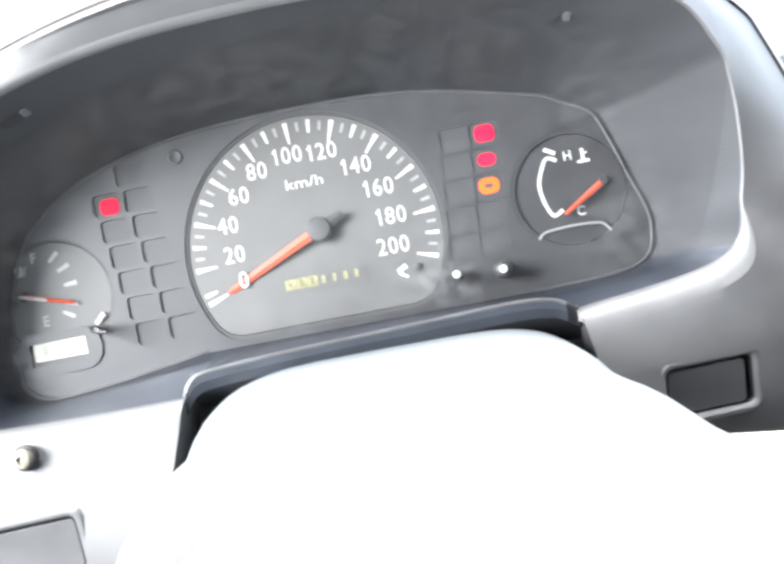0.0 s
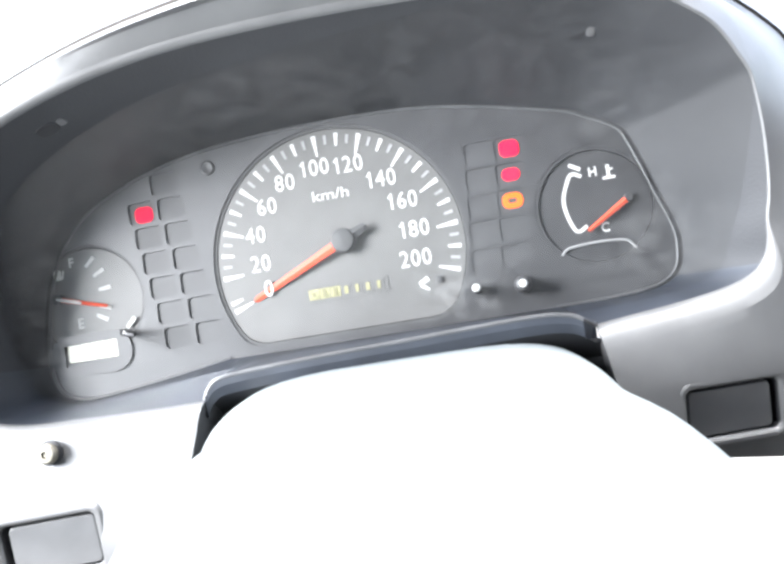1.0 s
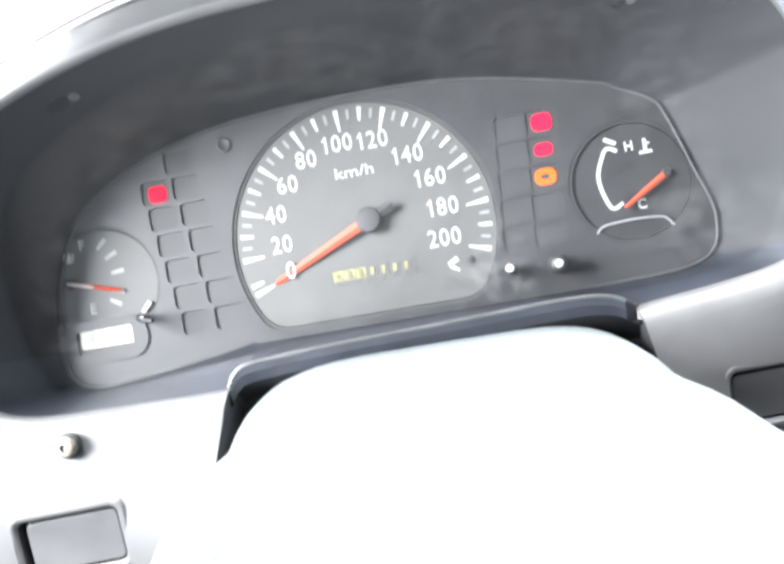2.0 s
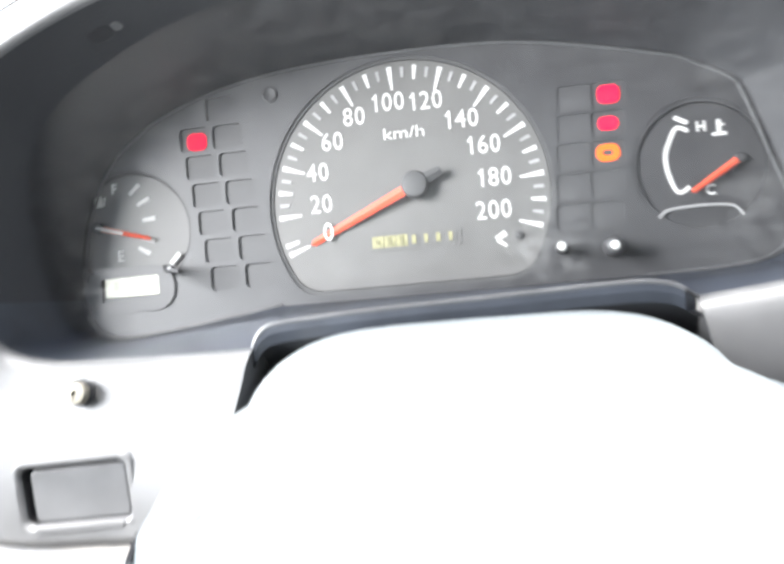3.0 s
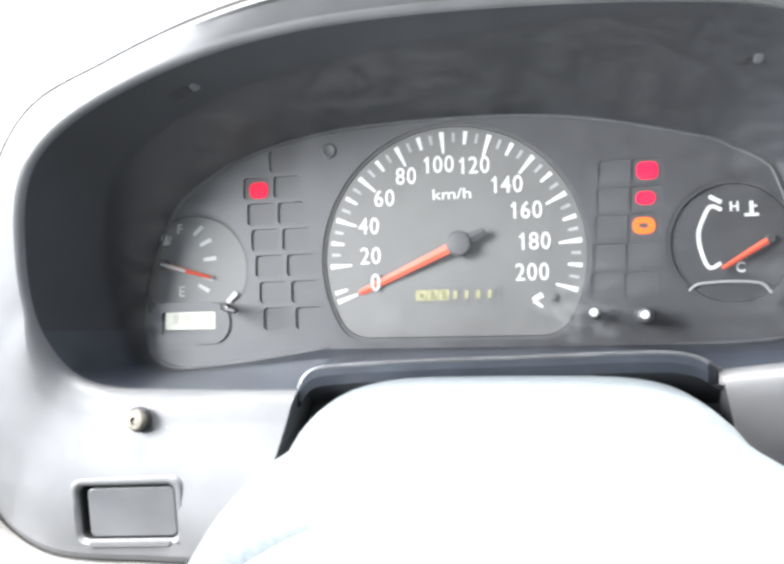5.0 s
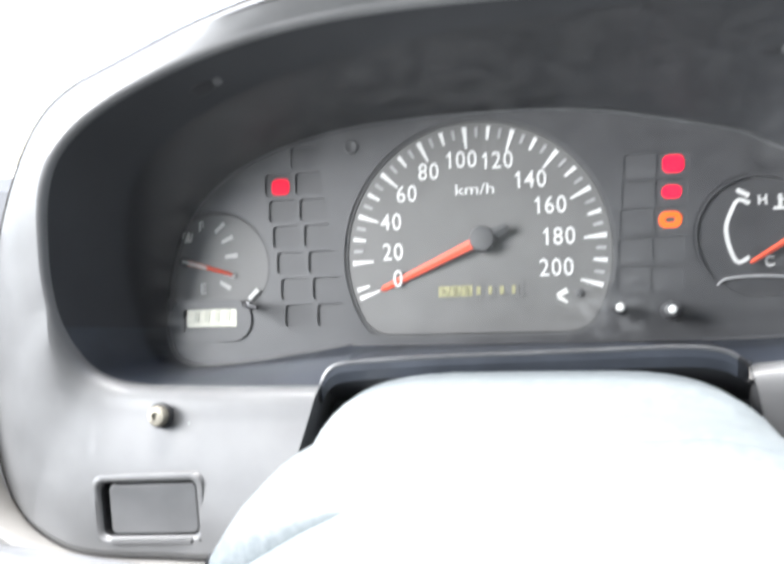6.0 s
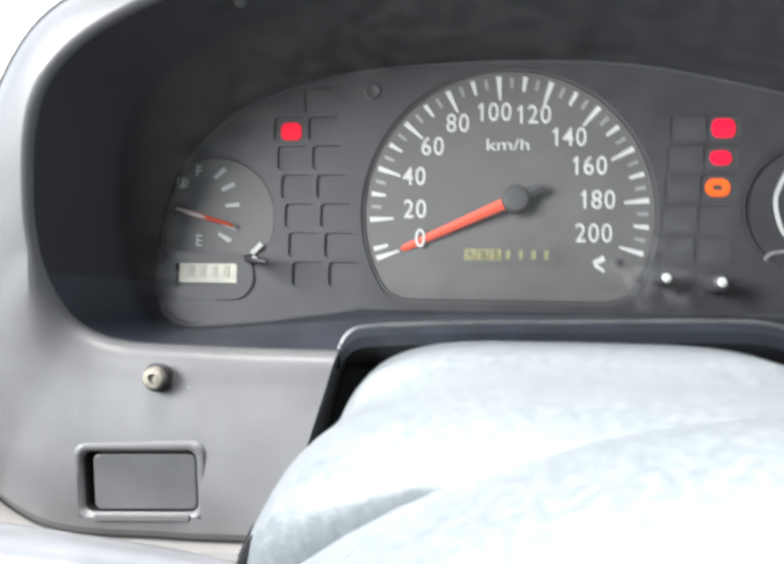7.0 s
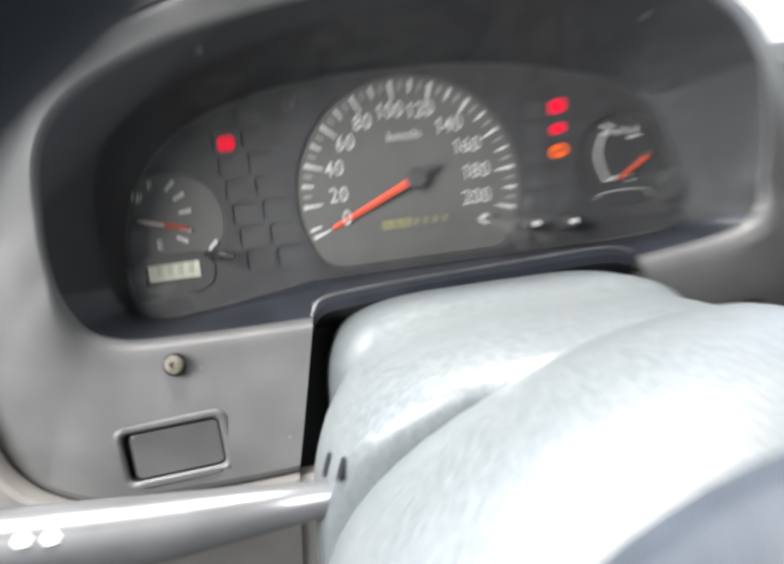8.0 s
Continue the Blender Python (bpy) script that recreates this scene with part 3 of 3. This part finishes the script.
part("scuff_mark", join(bar(0.0335, -0.0185, 0.0375, -0.0165, 0.0016, 0.0022, -0.0017), bar(0.0340, -0.0190, 0.0375, -0.0215, 0.0016, 0.0010, -0.0017)), M_GLASSWHITE, cluster, "pale scuff on the dial")
part("pit", turned([(0.0016, -0.0016), (0.0016, -0.0024), (0.0009, -0.0026)], 12), M_CAP, cluster, "", pose(0.0422, 0, -0.0178))

part("fixing_screw", turned([(0.0034, -0.0030), (0.0034, -0.0034), (0.0026, -0.0037), (0.0010, -0.0033)], 16), M_WELL, cluster, "dark fixing screw beside the dial", pose(-0.0518, 0, 0.0479))
for x, y, z, roll, lean, w in ((-0.0950, -0.0580, 0.0613, 19, 74, 0.0090), (0.1118, -0.0323, 0.0664, -9, 51, 0.0070)):
    # the ceiling leans back and to the side there
    clip = part("visor_clip", slab(rounded_rect(w, w * 0.8, 0.0026), -0.0006, 0.003, 0.0004), M_BLACK, surround, "dark clip slot in the visor's ceiling", Matrix.Translation((x, y, z)) @ pose(0, 0, 0, 0, -roll, 0) @ pose(0, 0, 0, lean, 0, 0))
    part("tab", slab(rounded_rect(0.0034, 0.0044, 0.0014), -0.0008, 0.002, 0.0004), M_PLATE, clip, "pale tab of the clip", pose(w / 2 + 0.0022, 0, 0.0006))

# the clear cover across the tunnel, dusty and smeared
M_COVER = bpy.data.materials.new("dusty_clear_cover")
M_COVER.use_nodes = True
nt = M_COVER.node_tree
nt.nodes.clear()
node = {k: nt.nodes.new("ShaderNode" + k) for k in ("OutputMaterial", "BsdfTransparent", "BsdfDiffuse", "BsdfGlossy", "Fresnel", "TexNoise", "TexCoord", "Mapping", "MapRange")}
film_mix, gloss_mix = nt.nodes.new("ShaderNodeMixShader"), nt.nodes.new("ShaderNodeMixShader")
node["BsdfTransparent"].inputs[0].default_value = (0.97, 0.97, 0.965, 1)
node["BsdfDiffuse"].inputs[0].default_value = (0.50, 0.50, 0.49, 1)
node["BsdfGlossy"].inputs["Roughness"].default_value = 0.24
node["Fresnel"].inputs[0].default_value = 1.47
node["Mapping"].inputs["Scale"].default_value = (22, 30, 48)
node["TexNoise"].inputs["Detail"].default_value = 7
node["MapRange"].inputs["From Min"].default_value, node["MapRange"].inputs["From Max"].default_value = 0.40, 0.75
node["MapRange"].inputs["To Min"].default_value, node["MapRange"].inputs["To Max"].default_value = 0.006, 0.030
# greasy, dusty patches by the knobs, and pale streaked ones at lower left and right
total = node["MapRange"].outputs[0]
for centre, reach_out, weight, scale in (((0.051, -0.020, -0.024), 0.024, 0.24, (150, 150, 150)), ((-0.118, -0.018, -0.033), 0.020, 0.16, (70, 60, 260)), ((0.128, -0.018, -0.018), 0.034, 0.13, (110, 60, 150)), ((0.118, -0.022, 0.030), 0.030, 0.10, (90, 60, 160))):
    reach, patch, stretch, streaks, clear, both, add = (nt.nodes.new("ShaderNode" + k) for k in ("VectorMath", "MapRange", "Mapping", "TexNoise", "MapRange", "Math", "Math"))
    reach.operation, both.operation, add.operation = "DISTANCE", "MULTIPLY", "ADD"
    reach.inputs[1].default_value = centre
    stretch.inputs["Scale"].default_value = scale
    streaks.inputs["Scale"].default_value, streaks.inputs["Detail"].default_value = 1.0, 5
    patch.inputs["From Min"].default_value, patch.inputs["From Max"].default_value = 0.003, reach_out
    patch.inputs["To Min"].default_value, patch.inputs["To Max"].default_value = weight, 0.0
    clear.inputs["From Min"].default_value, clear.inputs["From Max"].default_value = 0.42, 0.72
    for a, b in ((node["TexCoord"].outputs["Object"], reach.inputs[0]), (reach.outputs["Value"], patch.inputs[0]), (node["TexCoord"].outputs["Object"], stretch.inputs[0]), (stretch.outputs[0], streaks.inputs["Vector"]),
                 (streaks.outputs[0], clear.inputs[0]), (patch.outputs[0], both.inputs[0]), (clear.outputs[0], both.inputs[1]), (both.outputs[0], add.inputs[0]), (total, add.inputs[1])):
        nt.links.new(a, b)
    total = add.outputs[0]
for a, b in ((node["TexCoord"].outputs["Object"], node["Mapping"].inputs[0]), (node["Mapping"].outputs[0], node["TexNoise"].inputs[0]), (node["TexNoise"].outputs[0], node["MapRange"].inputs[0]),
             (total, film_mix.inputs[0]), (node["BsdfTransparent"].outputs[0], film_mix.inputs[1]), (node["BsdfDiffuse"].outputs[0], film_mix.inputs[2]),
             (node["Fresnel"].outputs[0], gloss_mix.inputs[0]), (film_mix.outputs[0], gloss_mix.inputs[1]), (node["BsdfGlossy"].outputs[0], gloss_mix.inputs[2]), (gloss_mix.outputs[0], node["OutputMaterial"].inputs[0])):
    nt.links.new(a, b)


def on_cover(a, b):
    """Where the line from a to b meets the cover's plane, whose top leans towards the driver."""
    d = b - a
    return a + d * ((-0.0125 - 0.34 * (a.z + 0.04) - a.y) / (d.y + 0.34 * d.z))


cover_edge = [on_cover(b, i) for b, i in zip(back, inner)] + [on_cover(f, r) for f, r in reversed(list(zip(floor_back[1:-1], ridge[1:-1])))]
bm = bmesh.new()
bm.faces.new([bm.verts.new(p) for p in cover_edge])
cover = part("clear_cover", bm, M_COVER, cluster, "clear plastic cover, dusty and smeared", None, 80)
cover.visible_shadow = False

# ---- screw head on the panel ----
screw = thing("panel_screw", "zinc-plated screw head standing proud of the grey panel", "screw", pose(-0.1174, -0.0475, -0.0630))
part("washer", turned([(0.0050, 0.001), (0.0050, -0.0006), (0.0044, -0.001)], 24), M_BLACK, screw, "dark washer under the head")
part("head", turned([(0.0040, 0.0), (0.0040, -0.0033), (0.0033, -0.0044), (0.0015, -0.0046), (0.0013, -0.0036), (0.0002, -0.0035)], 24), M_METAL, screw)

# ---- steering column shroud ----
def section(y, cx, w, top, zc, n, right=None, count=64):
    """A rounded cross-section: w its half width, to the right of cx another one if given."""
    h = top - zc
    out = []
    for k in range(count):
        a = math.pi * 2 * k / count
        c, s = math.cos(a), math.sin(a)
        out.append((cx + (right if right and c > 0 else w) * math.copysign(abs(c) ** (2 / n), c), y, zc + h * math.copysign(abs(s) ** (2 / n), s)))
    return out


shroud = thing("column_shroud", "pale grey sunlit plastic steering column shroud", "steering column")
SECT = [(-0.015, 0.0255, 0.0805, -0.0478, -0.13, 4.6), (-0.045, 0.0255, 0.0805, -0.0478, -0.13, 4.6), (-0.060, 0.0265, 0.0815, -0.0487, -0.131, 4.4), (-0.071, 0.0275, 0.0815, -0.0500, -0.133, 4.4),
        (-0.076, 0.0285, 0.0860, -0.0522, -0.136, 3.7), (-0.083, 0.030, 0.0970, -0.0552, -0.139, 3.05), (-0.100, 0.031, 0.101, -0.0570, -0.140, 3.0), (-0.130, 0.033, 0.102, -0.0600, -0.143, 2.9), (-0.152, 0.0335, 0.102, -0.0655, -0.144, 2.8),
        (-0.160, 0.0350, 0.0995, -0.0685, -0.145, 2.7), (-0.166, 0.0375, 0.0940, -0.0714, -0.145, 2.6), (-0.168, 0.040, 0.087, -0.0755, -0.145, 2.6)]


def raked(ring, most):
    """The shell's end slants: it ends sooner at the sides than on top."""
    return [(x, y + 0.052 * (1 - math.exp(-max(-0.066 - z, 0) / 0.05)) * most, z) for x, y, z in ring]


part("top_cover", loft([raked(section(*s), max(0, (-0.10 - s[0]) / 0.068)) for s in SECT], True, True), M_SHROUD, shroud, sharp=38)
SECT = [(-0.100, 0.052, 0.118, -0.0730, -0.150, 1.9, 0.080), (-0.150, 0.066, 0.143, -0.0600, -0.150, 1.85, 0.078), (-0.180, 0.066, 0.144, -0.0590, -0.150, 1.85, 0.080), (-0.212, 0.062, 0.138, -0.0700, -0.152, 2.0, 0.084), (-0.238, 0.052, 0.114, -0.0930, -0.155, 2.1, 0.080), (-0.246, 0.046, 0.085, -0.110, -0.155, 2.2, 0.065)]
part("front_collar", loft([section(*s) for s in smooth_curve(SECT, 26)], True, True), M_SHROUD, shroud, sharp=50)
for x, y, z, w, h, turn in ((-0.0630, -0.1185, -0.0985, 0.0044, 0.0084, -82), (-0.0592, -0.1335, -0.0972, 0.0034, 0.0080, -74)):
    part("vent_slot", slab(rounded_rect(w, h, 0.0010), -0.0005, 0.0008), M_BLACK, shroud, "narrow black slot", pose(x, y, z, -23, 0, turn))

stalk = thing("indicator_stalk", "grey plastic indicator stalk with pale lamp symbols", "stalk")
prof = [(0.0, 0.0058), (0.03, 0.0066), (0.12, 0.0070), (0.2, 0.0074), (0.5, 0.0090), (0.8, 0.0106), (1.0, 0.0116), (1.1, 0.0119), (1.13, 0.010)]
bend = smooth_curve([(-0.0555, -0.1300, -0.1078, 0.0046), (-0.0640, -0.1225, -0.1092, 0.0058), (-0.0850, -0.1130, -0.1118, 0.0085), (-0.1290, -0.1060, -0.1140, 0.0126), (-0.1650, -0.1040, -0.1128, 0.0136), (-0.1850, -0.1035, -0.1118, 0.0138), (-0.1900, -0.1035, -0.1118, 0.0115)], 30)
part("lever", tube([tuple(p[:3]) for p in bend], [float(p[3]) for p in bend], 24), M_STALK, stalk)
for x, z in ((-0.1672, -0.1070), (-0.1580, -0.1078)):
    part("lamp_symbol", slab([(0.0030, 0.0), (0.0014, 0.0026), (-0.0014, 0.0026), (-0.0030, 0.0), (-0.0014, -0.0026), (0.0014, -0.0026)], -0.0006, 0.0008), M_WHITE, stalk, "small white lamp symbol", Matrix.Translation((x, -0.1166, z)) @ pose(0, 0, 0, -24, 0, 3))
wiper = thing("wiper_stalk", "pale grey plastic wiper stalk on the column", "stalk")
Q0, Q1 = Vector((0.110, -0.105, -0.103)), Vector((0.230, -0.150, -0.092))
part("lever", tube([Q0.lerp(Q1, s) for s, r in prof], [r * 1.05 for s, r in prof], 24), M_SHROUD, wiper)

# ---- steering wheel: hub pad ahead of the camera, rim behind it ----
wheel = thing("steering_wheel", "dark blue-grey vinyl steering wheel with padded hub", "steering wheel")
pad = [(-0.244, 0.05, 0.050, -0.108, -0.165, 2.3), (-0.249, 0.05, 0.090, -0.084, -0.165, 2.2), (-0.258, 0.05, 0.106, -0.0755, -0.165, 2.2), (-0.275, 0.05, 0.112, -0.0735, -0.165, 2.2), (-0.295, 0.05, 0.110, -0.0790, -0.165, 2.2), (-0.318, 0.05, 0.09, -0.096, -0.165, 2.3)]
part("hub_pad", loft([section(*s) for s in pad], True, True), M_PAD, wheel)
WHEEL = pose(0.035, -0.380, -0.150, -10, 0, 0)   # its top leans towards the dash
rings = [[(math.cos(a) * (0.200 + 0.0135 * math.cos(t)), 0.0135 * math.sin(t), math.sin(a) * (0.200 + 0.0135 * math.cos(t))) for a in np.linspace(0, 2 * math.pi, 97)[:-1]] for t in np.linspace(0, 2 * math.pi, 17)]
part("rim", loft(rings, True), M_PAD, wheel, "", WHEEL)
for a in (205, 335):
    c, s = math.cos(radians(a)), math.sin(radians(a))
    part("spoke", tube([(0.06 * c, 0.075, 0.06 * s), (0.12 * c, 0.055, 0.12 * s), (0.197 * c, 0.0, 0.197 * s)], [0.022, 0.017, 0.012], 14), M_PAD, wheel, "", WHEEL)

# ---- the dash round the cluster ----
tp = BASE.inverted()
dash = thing("dashboard", "beige-grey moulded dashboard below and beside the cluster", "dashboard")
low = [(o.x, o.z) for o in outer[:48]]
edge = [[] for k in range(6)]
for x, z in low:
    c = Vector((-0.06, 0, 0.0))
    d = Vector((x, 0, z)) - c
    f = d.normalized()
    y = -0.047
    for k, (out, dy) in enumerate(((0.0010, 0.008), (0.0012, -0.003), (0.0025, -0.0068), (0.0050, -0.0076), (0.0090, -0.0066), (0.2, 0.000))):
        edge[k].append(Vector((x, y + dy, z)) + f * out)
part("lower_panel", loft(edge, False), M_LOWER, dash, "beige-grey lower panel with a rounded flange")
part("column_apron", loft([[(x, y, z) for x in (-0.085, -0.03, 0.03, 0.11)] for y, z in ((-0.036, -0.1180), (-0.046, -0.1190), (-0.050, -0.1240), (-0.046, -0.30))], False), M_LOWER, dash)
part("right_panel", loft([[(0.098, -0.020, -0.10), (0.19, -0.066, -0.103), (0.45, -0.10, -0.10)], [(0.098, -0.030, -0.108), (0.19, -0.076, -0.108), (0.45, -0.11, -0.106)], [(0.10, -0.035, -0.30), (0.2, -0.08, -0.30), (0.45, -0.11, -0.30)]], False), M_LOWER, dash)
part("kick_panel", loft([[tp @ Vector((x, 0.02, 0.80)) for x in (-0.55, 0.0, 0.85)], [tp @ Vector((x, 0.10, 0.55)) for x in (-0.55, 0.0, 0.85)], [tp @ Vector((x, 0.16, 0.352)) for x in (-0.55, 0.0, 0.85)]], False), M_TOP, dash, "dark panel down to the floor")
top = thing("dash_top", "dark textured dashboard top pad under the windscreen", "dashboard")
part("pad", loft([[tp @ Vector((x, y, z)) for x in np.linspace(-0.55, 0.85, 12)] for y, z in ((0.06, 0.95), (0.085, 0.985), (0.12, 0.992), (0.45, 0.975), (0.55, 0.96))], False), M_TOP, top)

# ---- cabin ----
def plain(name, pts, mat, label, t=0.03):
    """A flat wall with thickness through four corners, in the cabin's own upright frame."""
    a = [Vector(p) for p in pts]
    n = (a[1] - a[0]).cross(a[3] - a[0]).normalized() * t
    ob = new(name, mesh_of(name, loft([a, [p + n for p in a]], True, True), mat))
    return tagged(ob, label, "car interior", kind="structure")


plain("ceiling", [(-0.6, -1.6, 1.85), (0.95, -1.6, 1.85), (0.95, -0.38, 1.78), (-0.6, -0.38, 1.78)], M_TRIM, "pale cloth roof lining of the cabin")
plain("floor", [(-0.65, -1.6, 0.35), (-0.65, 0.7, 0.35), (0.95, 0.7, 0.35), (0.95, -1.6, 0.35)], M_CARPET, "dark grey cabin floor carpet", 0.03)
# unseen; closed without a rear window to cut the light from behind
plain("wall_back", [(-0.65, -1.6, 0.35), (0.95, -1.6, 0.35), (0.95, -1.6, 1.85), (-0.65, -1.6, 1.85)], M_TRIM, "grey back wall of the cabin")
plain("door_1", [(-0.60, -1.6, 0.35), (-0.60, -1.6, 0.98), (-0.60, 0.5, 0.98), (-0.60, 0.5, 0.35)], M_TRIM, "grey driver's door trim below its window")
# unseen and windowless, added to keep the sky on this side out
plain("right_light_block", [(0.95, -1.6, 0.35), (0.95, 0.5, 0.35), (0.95, -0.38, 1.80), (0.95, -1.6, 1.86)], M_TRIM, "unseen plain grey wall added to block light from the right")
bm = bmesh.new()
bmesh.ops.create_grid(bm, x_segments=8, y_segments=8, size=300)
ground = tagged(new("ground", mesh_of("ground", bm, material("pale_yard", (0.45, 0.43, 0.40), 0.9, spot=0.15, spot_size=0.6, grain=0))), "pale sunlit concrete yard", "ground", kind="structure")
